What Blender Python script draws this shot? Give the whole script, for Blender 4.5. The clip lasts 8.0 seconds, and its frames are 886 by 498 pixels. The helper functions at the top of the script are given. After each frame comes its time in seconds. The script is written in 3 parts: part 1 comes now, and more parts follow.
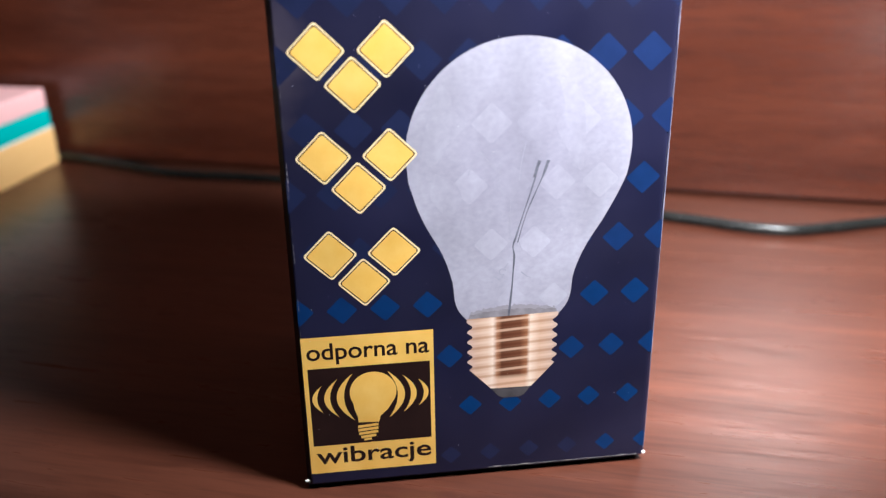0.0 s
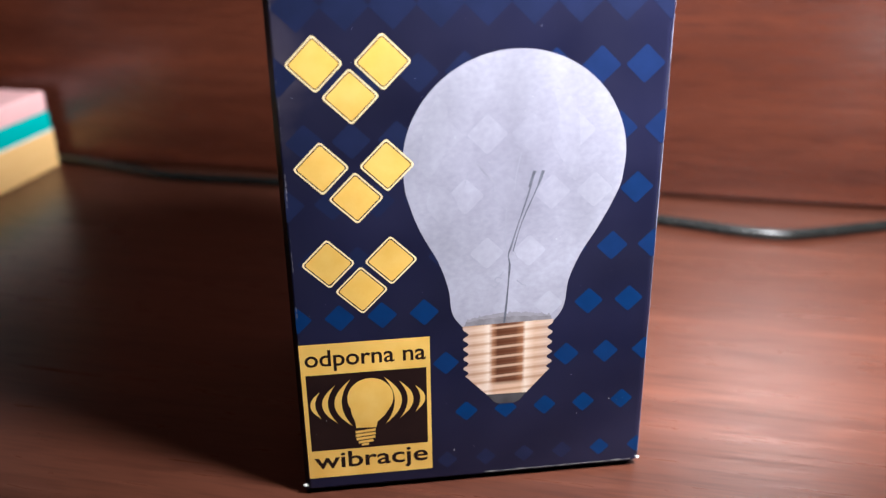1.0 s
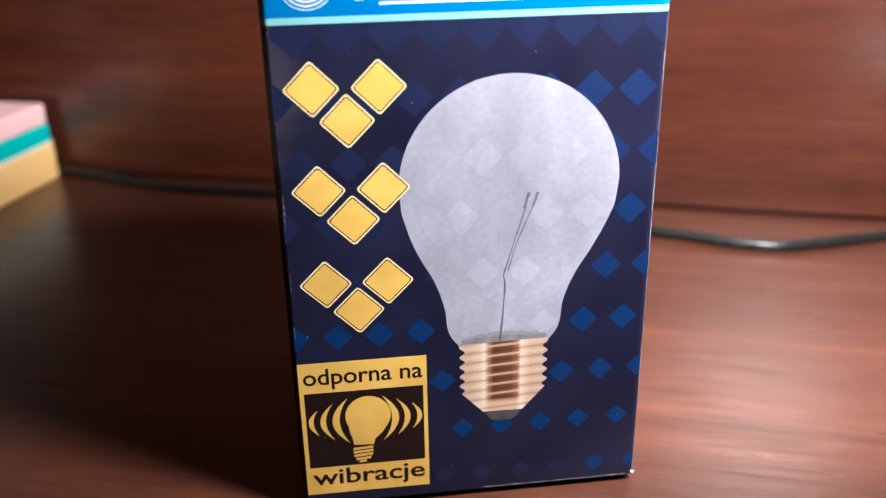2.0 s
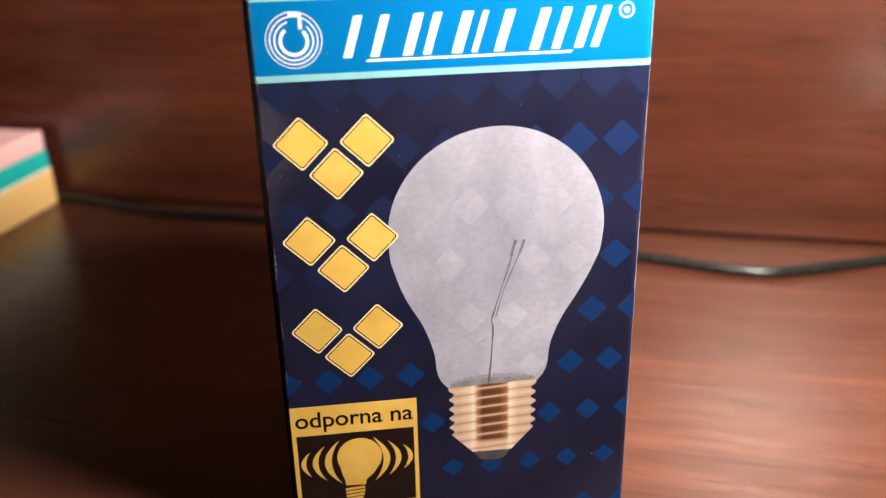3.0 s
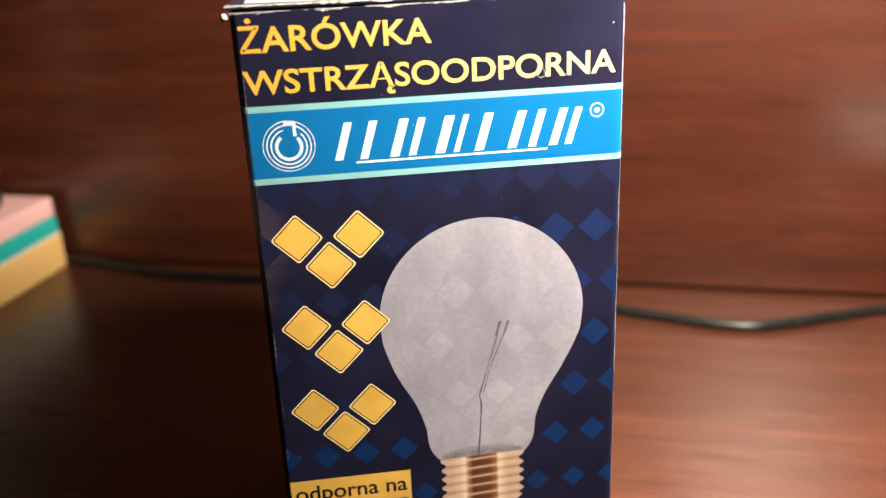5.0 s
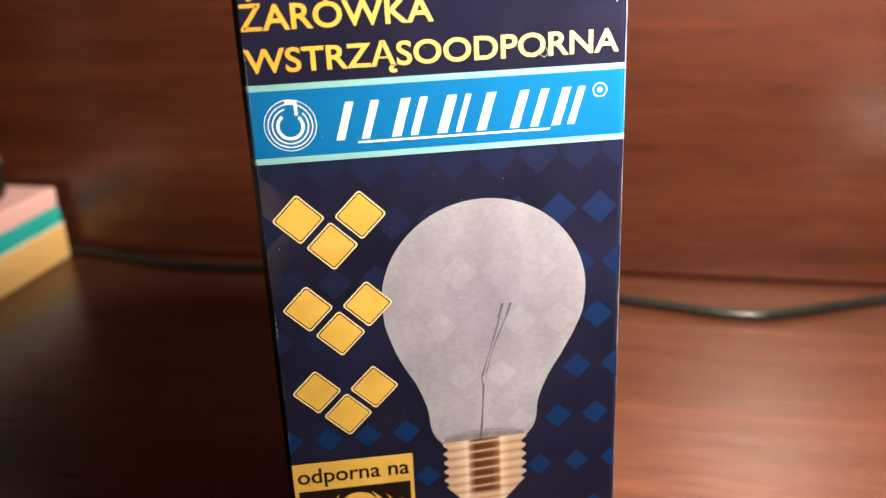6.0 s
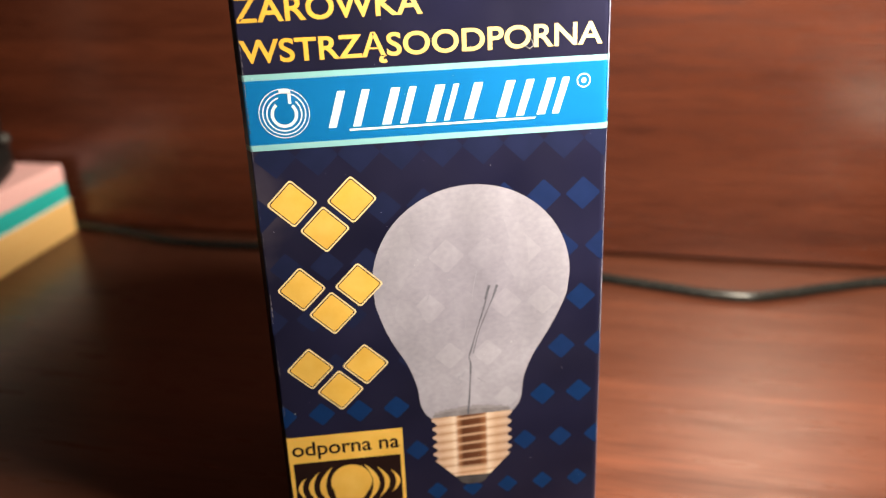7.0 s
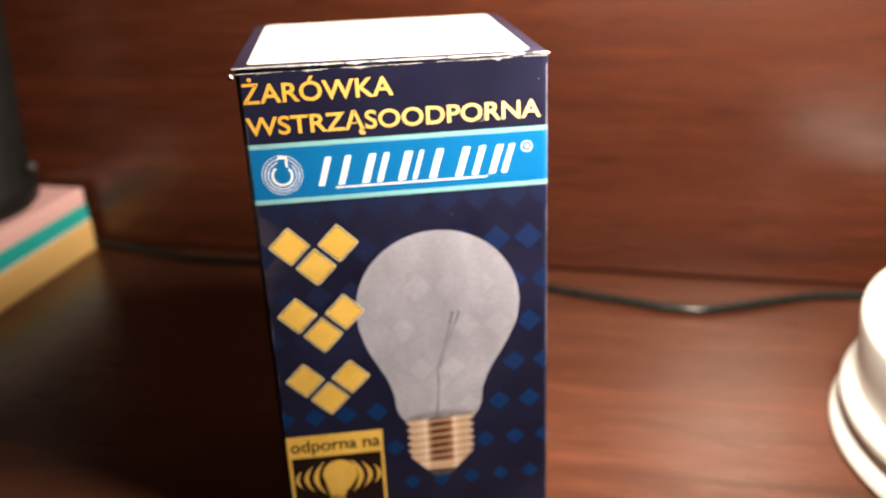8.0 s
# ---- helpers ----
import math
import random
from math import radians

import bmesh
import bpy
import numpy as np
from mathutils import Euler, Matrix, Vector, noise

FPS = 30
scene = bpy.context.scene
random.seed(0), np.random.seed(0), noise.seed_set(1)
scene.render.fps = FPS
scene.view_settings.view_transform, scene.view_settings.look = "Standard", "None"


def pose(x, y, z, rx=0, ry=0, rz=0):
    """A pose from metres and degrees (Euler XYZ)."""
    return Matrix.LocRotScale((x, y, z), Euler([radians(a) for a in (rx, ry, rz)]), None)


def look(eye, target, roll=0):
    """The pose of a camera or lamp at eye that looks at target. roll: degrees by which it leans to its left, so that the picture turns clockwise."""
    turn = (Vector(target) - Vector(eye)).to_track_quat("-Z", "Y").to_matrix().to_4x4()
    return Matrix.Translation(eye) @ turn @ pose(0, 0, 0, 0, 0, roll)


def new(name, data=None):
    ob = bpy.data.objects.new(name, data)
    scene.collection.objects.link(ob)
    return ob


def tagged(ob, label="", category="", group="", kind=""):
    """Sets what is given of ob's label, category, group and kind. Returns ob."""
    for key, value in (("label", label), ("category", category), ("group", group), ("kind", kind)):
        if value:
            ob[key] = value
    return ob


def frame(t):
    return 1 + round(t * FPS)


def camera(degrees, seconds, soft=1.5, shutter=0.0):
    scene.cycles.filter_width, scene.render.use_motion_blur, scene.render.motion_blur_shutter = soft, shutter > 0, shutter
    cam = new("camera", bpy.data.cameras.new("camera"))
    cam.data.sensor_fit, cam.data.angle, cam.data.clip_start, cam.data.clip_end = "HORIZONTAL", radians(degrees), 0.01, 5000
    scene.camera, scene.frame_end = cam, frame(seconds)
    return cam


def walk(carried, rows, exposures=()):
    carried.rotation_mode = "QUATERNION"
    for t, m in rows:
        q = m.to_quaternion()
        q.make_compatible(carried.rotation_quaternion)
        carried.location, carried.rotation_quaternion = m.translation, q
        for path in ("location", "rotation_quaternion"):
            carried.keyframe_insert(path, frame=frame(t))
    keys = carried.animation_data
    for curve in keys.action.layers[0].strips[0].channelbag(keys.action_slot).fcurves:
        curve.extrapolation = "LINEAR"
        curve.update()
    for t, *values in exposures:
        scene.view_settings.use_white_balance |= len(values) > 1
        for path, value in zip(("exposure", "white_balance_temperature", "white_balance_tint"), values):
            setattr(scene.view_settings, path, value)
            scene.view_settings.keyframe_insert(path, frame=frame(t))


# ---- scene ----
cam = camera(52.0, 8.0, soft=1.28)
cam.data.dof.use_dof = True
cam.data.dof.focus_distance = 0.152
cam.data.dof.aperture_fstop = 14.0
# seconds, eye (metres), Euler angles (degrees)
PATH = [
    (0, -0.02139, -0.13259, 0.10199, 66.788, 0.890, -7.165),
    (0.5, -0.02117, -0.13317, 0.10327, 66.657, 0.892, -7.185),
    (1, -0.02107, -0.13382, 0.10439, 66.655, 0.802, -7.192),
    (1.5, -0.02107, -0.13429, 0.10552, 66.678, 0.857, -7.263),
    (3, -0.01856, -0.13491, 0.11538, 67.099, 1.218, -7.408),
    (3.5, -0.01734, -0.13524, 0.12063, 67.372, 1.592, -7.521),
    (4, -0.01636, -0.13807, 0.12766, 68.140, 2.020, -7.704),
    (5.5, -0.01622, -0.14169, 0.12607, 69.259, 2.404, -7.501),
    (6, -0.01599, -0.14182, 0.12428, 69.036, 2.383, -7.266),
    (6.5, -0.01401, -0.14211, 0.12395, 67.685, 2.364, -6.871),
    (7, -0.01309, -0.14712, 0.12769, 67.486, 2.140, -6.620),
    (7.5, -0.00887, -0.17023, 0.14144, 67.263, 2.156, -6.477),
    (8, -0.00871, -0.17647, 0.14780, 67.266, 2.357, -6.491),
]
LIGHT = [
    (0.0, 0.03, 5400, 6), (1.7, 0.01, 5450, 6), (3.0, -0.14, 6450, 6), (4.0, -0.26, 6650, 6), (5.5, -0.36, 7200, 6), (6.5, -0.22, 7200, 6), (7.5, -0.30, 7150, 6), (8.0, -0.52, 7150, 6),
]
walk(cam, [(t, pose(x, y, z, rx, ry, rz)) for t, x, y, z, rx, ry, rz in PATH], LIGHT)

# ---- world and light ----
world = bpy.data.worlds.new("sky")
scene.world = world
world.use_nodes = True
wn, wl = world.node_tree.nodes, world.node_tree.links
sky = wn.new("ShaderNodeTexSky")
sky.sky_type, sky.sun_disc = "NISHITA", False
sky.sun_elevation, sky.sun_rotation = radians(35), radians(120)
wl.new(sky.outputs[0], wn["Background"].inputs[0])
wn["Background"].inputs[1].default_value = 0.05

# the desk lamp, its shaded head out of view above: the only light in the dim room
LAMP, LAMP_AIM = (0.090, -0.048, 0.204), (0.060, 0.330, -0.010)
lamp_data = bpy.data.lights.new("desk_lamp_light", "SPOT")
lamp_data.spot_size, lamp_data.spot_blend, lamp_data.shadow_soft_size = radians(107), 0.12, 0.034
lamp_data.energy, lamp_data.color = 12.2, (1.0, 0.90, 0.80)
lamp_light = new("desk_lamp_light", lamp_data)
lamp_light.matrix_world = look(LAMP, LAMP_AIM)

# ---- materials ----


def material(name, color, rough=0.5, metal=0.0, spec=0.5):
    m = bpy.data.materials.new(name)
    m.use_nodes = True
    b = m.node_tree.nodes["Principled BSDF"]
    b.inputs["Base Color"].default_value = (*color, 1)
    b.inputs["Roughness"].default_value = rough
    b.inputs["Metallic"].default_value = metal
    b.inputs["Specular IOR Level"].default_value = spec
    return m, m.node_tree.nodes, m.node_tree.links, b


def ramp(nodes, stops):
    r = nodes.new("ShaderNodeValToRGB")
    while len(r.color_ramp.elements) < len(stops):
        r.color_ramp.elements.new(0.5)
    for e, (at, col) in zip(r.color_ramp.elements, stops):
        e.position, e.color = at, (*col, 1)
    return r


def mottled(name, a, b2, scale, rough=0.5, metal=0.0, bump=0.0, spec=0.5, detail=6.0, stretch=(1, 1, 1), rough2=None):
    """A surface whose colour wanders between two tones, with fine relief."""
    m, n, l, b = material(name, a, rough, metal, spec)
    co = n.new("ShaderNodeTexCoord")
    mp = n.new("ShaderNodeMapping")
    mp.inputs["Scale"].default_value = stretch
    l.new(co.outputs["Object"], mp.inputs[0])
    t = n.new("ShaderNodeTexNoise")
    t.inputs["Scale"].default_value, t.inputs["Detail"].default_value = scale, detail
    l.new(mp.outputs[0], t.inputs["Vector"])
    r = ramp(n, [(0.3, a), (0.7, b2)])
    l.new(t.outputs["Fac"], r.inputs[0])
    l.new(r.outputs[0], b.inputs["Base Color"])
    if rough2 is not None:
        q = n.new("ShaderNodeMapRange")
        q.inputs[1].default_value, q.inputs[2].default_value = 0.3, 0.7
        q.inputs[3].default_value, q.inputs[4].default_value = rough, rough2
        l.new(t.outputs["Fac"], q.inputs[0])
        l.new(q.outputs[0], b.inputs["Roughness"])
    if bump:
        f = n.new("ShaderNodeTexNoise")
        f.inputs["Scale"].default_value, f.inputs["Detail"].default_value = scale * 7, 4
        l.new(mp.outputs[0], f.inputs["Vector"])
        u = n.new("ShaderNodeBump")
        u.inputs["Strength"].default_value, u.inputs["Distance"].default_value = bump, 0.0005
        l.new(f.outputs["Fac"], u.inputs["Height"])
        l.new(u.outputs[0], b.inputs["Normal"])
    return m


def wood(name, turn, dark, mid, light, rough, spec=0.6, bold=0.0):
    """Reddish wood laminate: long streaks along one way, sparse bright and dark veins, fine pores and worn gloss."""
    m, n, l, b = material(name, mid, rough, 0.0, spec)
    co = n.new("ShaderNodeTexCoord")
    mp = n.new("ShaderNodeMapping")
    mp.inputs["Rotation"].default_value = (0, 0, radians(turn))
    l.new(co.outputs["Object"], mp.inputs[0])

    def streak(sx, sy, sz, detail, rough_n=0.55, distort=0.0, shift=0.0):
        s = n.new("ShaderNodeMapping")
        s.inputs["Scale"].default_value = (sx, sy, sz)
        s.inputs["Location"].default_value = (shift, shift * 1.7, shift * 0.6)
        l.new(mp.outputs[0], s.inputs[0])
        t = n.new("ShaderNodeTexNoise")
        t.inputs["Scale"].default_value = 1.0
        t.inputs["Detail"].default_value = detail
        t.inputs["Roughness"].default_value = rough_n
        t.inputs["Distortion"].default_value = distort
        l.new(s.outputs[0], t.inputs["Vector"])
        return t

    def math_node(op, a, b2, c=None):
        q = n.new("ShaderNodeMath")
        q.operation = op
        for k, v in enumerate((a, b2, c)):
            if v is None:
                continue
            if isinstance(v, (int, float)):
                q.inputs[k].default_value = v
            else:
                l.new(v, q.inputs[k])
        return q.outputs[0]

    def blend(kind, fac, a, b2):
        x = n.new("ShaderNodeMix")
        x.data_type, x.blend_type = "RGBA", kind
        if isinstance(fac, (int, float)):
            x.inputs[0].default_value = fac
        else:
            l.new(fac, x.inputs[0])
        l.new(a, x.inputs[6])
        if isinstance(b2, tuple):
            x.inputs[7].default_value = (*b2, 1)
        else:
            l.new(b2, x.inputs[7])
        return x.outputs[2]
    broad = streak(4.5, 46, 46, 4, 0.55, 0.9)
    fine = streak(14, 330, 330, 5, 0.6)
    pores = streak(75, 1150, 1150, 3, 0.55, 0.4)
    cloud = streak(7, 14, 14, 2, 0.5, 0.3, 3.1)
    mix = math_node("MULTIPLY_ADD", fine.outputs["Fac"], 0.32, math_node("MULTIPLY_ADD", cloud.outputs["Fac"], 0.22, math_node("MULTIPLY", broad.outputs["Fac"], 0.46)))
    r = ramp(n, [(0.33, dark), (0.5, mid), (0.67, light)])
    l.new(mix, r.inputs[0])
    colour = r.outputs[0]
    if bold:
        vein = streak(4.5, 95, 95, 3, 0.45, 0.5, 7.7)
        bright = ramp(n, [(0.56, (0, 0, 0)), (0.68, (bold, bold, bold))])
        l.new(vein.outputs["Fac"], bright.inputs[0])
        colour = blend("MIX", bright.outputs[0], colour, tuple(min(1, c * k) for c, k in zip(light, (1.5, 1.35, 1.2))))
        knot = streak(22, 170, 170, 3, 0.5, 0.8, 12.3)
        black = ramp(n, [(0.60, (0, 0, 0)), (0.72, (bold, bold, bold))])
        l.new(knot.outputs["Fac"], black.inputs[0])
        colour = blend("MIX", black.outputs[0], colour, tuple(c * 0.6 for c in dark))
    dim = ramp(n, [(0.34, (0.68, 0.62, 0.60)), (0.52, (1, 1, 1)), (0.70, (1.10, 1.09, 1.08))])
    l.new(pores.outputs["Fac"], dim.inputs[0])
    colour = blend("MULTIPLY", 0.85, colour, dim.outputs[0])
    l.new(colour, b.inputs["Base Color"])
    grain = math_node("MULTIPLY_ADD", pores.outputs["Fac"], 0.6, math_node("MULTIPLY", fine.outputs["Fac"], 0.4))
    q = n.new("ShaderNodeMapRange")
    q.inputs[1].default_value, q.inputs[2].default_value = 0.35, 0.65
    q.inputs[3].default_value, q.inputs[4].default_value = rough + 0.06, rough - 0.04
    l.new(grain, q.inputs[0])
    l.new(q.outputs[0], b.inputs["Roughness"])
    u = n.new("ShaderNodeBump")
    u.inputs["Strength"].default_value, u.inputs["Distance"].default_value = 0.10, 0.0002
    l.new(grain, u.inputs["Height"])
    l.new(u.outputs[0], b.inputs["Normal"])
    return m


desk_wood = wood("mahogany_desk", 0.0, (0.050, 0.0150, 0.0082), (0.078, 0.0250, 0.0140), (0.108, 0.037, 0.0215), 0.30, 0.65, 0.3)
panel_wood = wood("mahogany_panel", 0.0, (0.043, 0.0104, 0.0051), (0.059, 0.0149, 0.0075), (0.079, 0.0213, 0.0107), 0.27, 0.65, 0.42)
# unseen wall and ceiling tones, kept dark so little light bounces back
plaster = mottled("wall_paint", (0.085, 0.066, 0.052), (0.115, 0.090, 0.070), 6, 0.9, bump=0.2)
ceiling_paint = mottled("ceiling_paint", (0.22, 0.20, 0.18), (0.27, 0.25, 0.22), 5, 0.9, bump=0.1)
floor_wood = wood("floor_boards", 0.0, (0.09, 0.05, 0.03), (0.15, 0.085, 0.05), (0.2, 0.12, 0.07), 0.4)

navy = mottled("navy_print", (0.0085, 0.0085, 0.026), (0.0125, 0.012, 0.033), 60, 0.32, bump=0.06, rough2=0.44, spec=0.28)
navy_lid = mottled("navy_lid", (0.018, 0.018, 0.042), (0.026, 0.025, 0.052), 60, 0.3, bump=0.06, rough2=0.4)
raw_board = mottled("raw_board", (0.66, 0.65, 0.63), (0.82, 0.81, 0.79), 400, 0.8, bump=0.4)
scuffed_board = mottled("scuffed_board", (0.20, 0.20, 0.23), (0.62, 0.61, 0.61), 1400, 0.75, bump=0.4)
grey_wear = mottled("grey_wear", (0.06, 0.06, 0.07), (0.30, 0.29, 0.29), 500, 0.7)
cyan = mottled("cyan_print", (0.0, 0.128, 0.365), (0.0, 0.146, 0.40), 70, 0.36, bump=0.05)
aqua = mottled("aqua_print", (0.20, 0.45, 0.49), (0.24, 0.50, 0.53), 120, 0.38)
white_ink = mottled("white_ink", (0.80, 0.82, 0.85), (0.86, 0.87, 0.89), 150, 0.4)
white_panel = mottled("white_panel", (0.84, 0.84, 0.84), (0.88, 0.88, 0.88), 90, 0.42)
gold = mottled("gold_foil", (0.90, 0.52, 0.095), (0.96, 0.61, 0.15), 240, 0.34, 0.2, bump=0.05)
gold_edge = mottled("pale_gold_edge", (0.84, 0.66, 0.36), (0.9, 0.72, 0.42), 240, 0.4, 0.1)
gold_text = mottled("gold_text", (0.80, 0.43, 0.055), (0.88, 0.50, 0.085), 240, 0.36, 0.1)
brown_ink = mottled("brown_ink", (0.012, 0.005, 0.005), (0.018, 0.008, 0.007), 200, 0.55, spec=0.12)
glass_print = mottled("frosted_glass_print", (0.300, 0.286, 0.356), (0.355, 0.339, 0.412), 900, 0.5, detail=9.0, stretch=(1, 1, 1.3))
pale_print = mottled("pale_diamond_print", (0.345, 0.330, 0.404), (0.397, 0.380, 0.456), 900, 0.5, detail=9.0)


def broad_tone(m, scale, low, high, stretch):
    """Adds slow tonal drift to a print."""
    n, l = m.node_tree.nodes, m.node_tree.links
    b = n["Principled BSDF"]
    src = b.inputs["Base Color"].links[0].from_socket
    co = n.new("ShaderNodeTexCoord")
    mp = n.new("ShaderNodeMapping")
    mp.inputs["Scale"].default_value = stretch
    l.new(co.outputs["Object"], mp.inputs[0])
    t = n.new("ShaderNodeTexNoise")
    t.inputs["Scale"].default_value, t.inputs["Detail"].default_value = scale, 2.0
    l.new(mp.outputs[0], t.inputs["Vector"])
    r = ramp(n, [(0.35, (low, low, low)), (0.65, (high, high, high))])
    l.new(t.outputs["Fac"], r.inputs[0])
    x = n.new("ShaderNodeMix")
    x.data_type, x.blend_type = "RGBA", "MULTIPLY"
    x.inputs[0].default_value = 1.0
    l.new(src, x.inputs[6])
    l.new(r.outputs[0], x.inputs[7])
    l.new(x.outputs[2], b.inputs["Base Color"])


def fade_across(m, x0, x1, tint):
    """Fades a print across to a paler tint, painting in the foil's sheen."""
    n, l = m.node_tree.nodes, m.node_tree.links
    b = n["Principled BSDF"]
    src = b.inputs["Base Color"].links[0].from_socket
    co = n.new("ShaderNodeTexCoord")
    sp = n.new("ShaderNodeSeparateXYZ")
    l.new(co.outputs["Object"], sp.inputs[0])
    q = n.new("ShaderNodeMapRange")
    q.inputs[1].default_value, q.inputs[2].default_value = x0, x1
    l.new(sp.outputs["X"], q.inputs[0])
    x = n.new("ShaderNodeMix")
    x.data_type = "RGBA"
    l.new(q.outputs[0], x.inputs[0])
    l.new(src, x.inputs[6])
    x.inputs[7].default_value = (*tint, 1)
    l.new(x.outputs[2], b.inputs["Base Color"])


# the gold's creamy sheen towards the right is put into the letters' colour
fade_across(gold_text, -0.020, 0.030, (0.82, 0.66, 0.34))
broad_tone(glass_print, 75, 0.86, 1.10, (1.3, 1, 0.8))
broad_tone(pale_print, 75, 0.86, 1.10, (1.3, 1, 0.8))
broad_tone(gold, 55, 0.86, 1.08, (1, 1, 1))
broad_tone(navy, 40, 0.8, 1.25, (1, 1, 1))


def painted_sheen(m, cx, cz, reach, tint):
    """Paints a pale sheen into a print around one spot, with a cloudy outline."""
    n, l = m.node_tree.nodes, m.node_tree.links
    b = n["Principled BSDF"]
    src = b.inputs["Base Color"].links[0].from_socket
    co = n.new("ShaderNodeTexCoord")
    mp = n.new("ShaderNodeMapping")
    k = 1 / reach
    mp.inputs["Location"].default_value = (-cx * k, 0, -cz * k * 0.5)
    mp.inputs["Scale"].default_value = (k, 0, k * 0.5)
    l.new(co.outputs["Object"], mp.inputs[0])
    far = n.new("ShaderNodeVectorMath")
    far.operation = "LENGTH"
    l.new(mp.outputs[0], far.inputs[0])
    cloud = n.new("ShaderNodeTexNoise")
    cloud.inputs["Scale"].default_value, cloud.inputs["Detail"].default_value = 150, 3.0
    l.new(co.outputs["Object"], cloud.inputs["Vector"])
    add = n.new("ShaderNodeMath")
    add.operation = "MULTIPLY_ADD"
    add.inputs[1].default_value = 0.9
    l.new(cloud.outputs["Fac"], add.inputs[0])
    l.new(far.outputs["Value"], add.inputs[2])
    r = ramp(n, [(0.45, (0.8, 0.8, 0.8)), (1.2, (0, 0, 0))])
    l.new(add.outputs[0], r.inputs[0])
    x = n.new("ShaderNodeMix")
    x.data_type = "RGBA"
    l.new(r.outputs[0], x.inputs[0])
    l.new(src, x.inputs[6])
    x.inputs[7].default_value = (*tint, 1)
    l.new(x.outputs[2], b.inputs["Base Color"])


# lilac sheen by the upper left edge, put into the navy colour
painted_sheen(navy, -0.0295, 0.077, 0.0115, (0.060, 0.049, 0.070))


def bulb_tone(m):
    """The photograph's own tones: dull middle, pale crown and sides, uneven patches."""
    n, l = m.node_tree.nodes, m.node_tree.links
    b = n["Principled BSDF"]
    src = b.inputs["Base Color"].links[0].from_socket
    co = n.new("ShaderNodeTexCoord")
    mp = n.new("ShaderNodeMapping")
    mp.inputs["Location"].default_value = (-0.375, 0, -3.30)
    mp.inputs["Scale"].default_value = (56, 0, 56)
    l.new(co.outputs["Object"], mp.inputs[0])
    wobble = n.new("ShaderNodeTexNoise")
    wobble.inputs["Scale"].default_value, wobble.inputs["Detail"].default_value = 170, 3.0
    l.new(co.outputs["Object"], wobble.inputs["Vector"])
    far = n.new("ShaderNodeVectorMath")
    far.operation = "LENGTH"
    l.new(mp.outputs[0], far.inputs[0])
    add = n.new("ShaderNodeMath")
    add.operation = "MULTIPLY_ADD"
    add.inputs[1].default_value = 0.5
    l.new(wobble.outputs["Fac"], add.inputs[0])
    l.new(far.outputs["Value"], add.inputs[2])
    r = ramp(n, [(0.45, (0.84, 0.83, 0.85)), (0.75, (0.93, 0.925, 0.93)), (0.98, (1.0, 1.0, 0.99)), (1.0, (1.03, 1.03, 1.02))])
    half = n.new("ShaderNodeMath")
    half.operation = "MULTIPLY"
    half.inputs[1].default_value = 0.8
    l.new(add.outputs[0], half.inputs[0])
    l.new(half.outputs[0], r.inputs[0])
    x = n.new("ShaderNodeMix")
    x.data_type, x.blend_type = "RGBA", "MULTIPLY"
    x.inputs[0].default_value = 1.0
    l.new(src, x.inputs[6])
    l.new(r.outputs[0], x.inputs[7])
    l.new(x.outputs[2], b.inputs["Base Color"])


faint_print = mottled("faint_diamond_print", (0.317, 0.303, 0.374), (0.370, 0.354, 0.428), 900, 0.5, detail=9.0)
broad_tone(faint_print, 75, 0.86, 1.10, (1.3, 1, 0.8))
for m in (glass_print, pale_print, faint_print):
    bulb_tone(m)
wire_ink = mottled("wire_ink", (0.07, 0.07, 0.09), (0.16, 0.16, 0.20), 900, 0.5)
soft_wire_ink = mottled("soft_wire_ink", (0.275, 0.268, 0.33), (0.325, 0.315, 0.38), 900, 0.5)
tip_ink = mottled("tip_ink", (0.035, 0.03, 0.035), (0.08, 0.075, 0.08), 300, 0.45)
rim_ink = mottled("cap_shade_ink", (0.15, 0.135, 0.15), (0.27, 0.25, 0.275), 500, 0.5)


def blue(k):
    a = (0.0015 + 0.009 * k, 0.024 - 0.008 * k, 0.098 - 0.038 * k)
    return mottled("blue_diamond_print", a, tuple(c * 1.25 for c in a), 300, 0.38, spec=0.28)


blues = [blue(k / 4) for k in range(5)]
faint_blue = mottled("faint_blue_print", (0.010, 0.0135, 0.042), (0.012, 0.016, 0.052), 300, 0.38, spec=0.28)

cap_print, cn, cl, cb = material("brass_cap_print", (0.7, 0.5, 0.3), 0.36, 0.15)
co = cn.new("ShaderNodeTexCoord")
sep = cn.new("ShaderNodeSeparateXYZ")
cl.new(co.outputs["Object"], sep.inputs[0])
across = cn.new("ShaderNodeMapRange")
across.inputs[1].default_value, across.inputs[2].default_value = -0.0018, 0.0138
cl.new(sep.outputs["X"], across.inputs[0])
pale = ramp(cn, [(0.0, (0.58, 0.418, 0.349)), (0.10, (0.72, 0.503, 0.388)), (0.22, (0.80, 0.608, 0.485)), (0.27, (0.86, 0.684, 0.572)), (0.34, (0.70, 0.456, 0.320)), (0.64, (0.72, 0.475, 0.330)),
                 (0.70, (0.88, 0.722, 0.601)), (0.78, (0.74, 0.503, 0.369)), (0.92, (0.72, 0.522, 0.407)), (1.0, (0.56, 0.418, 0.349))])
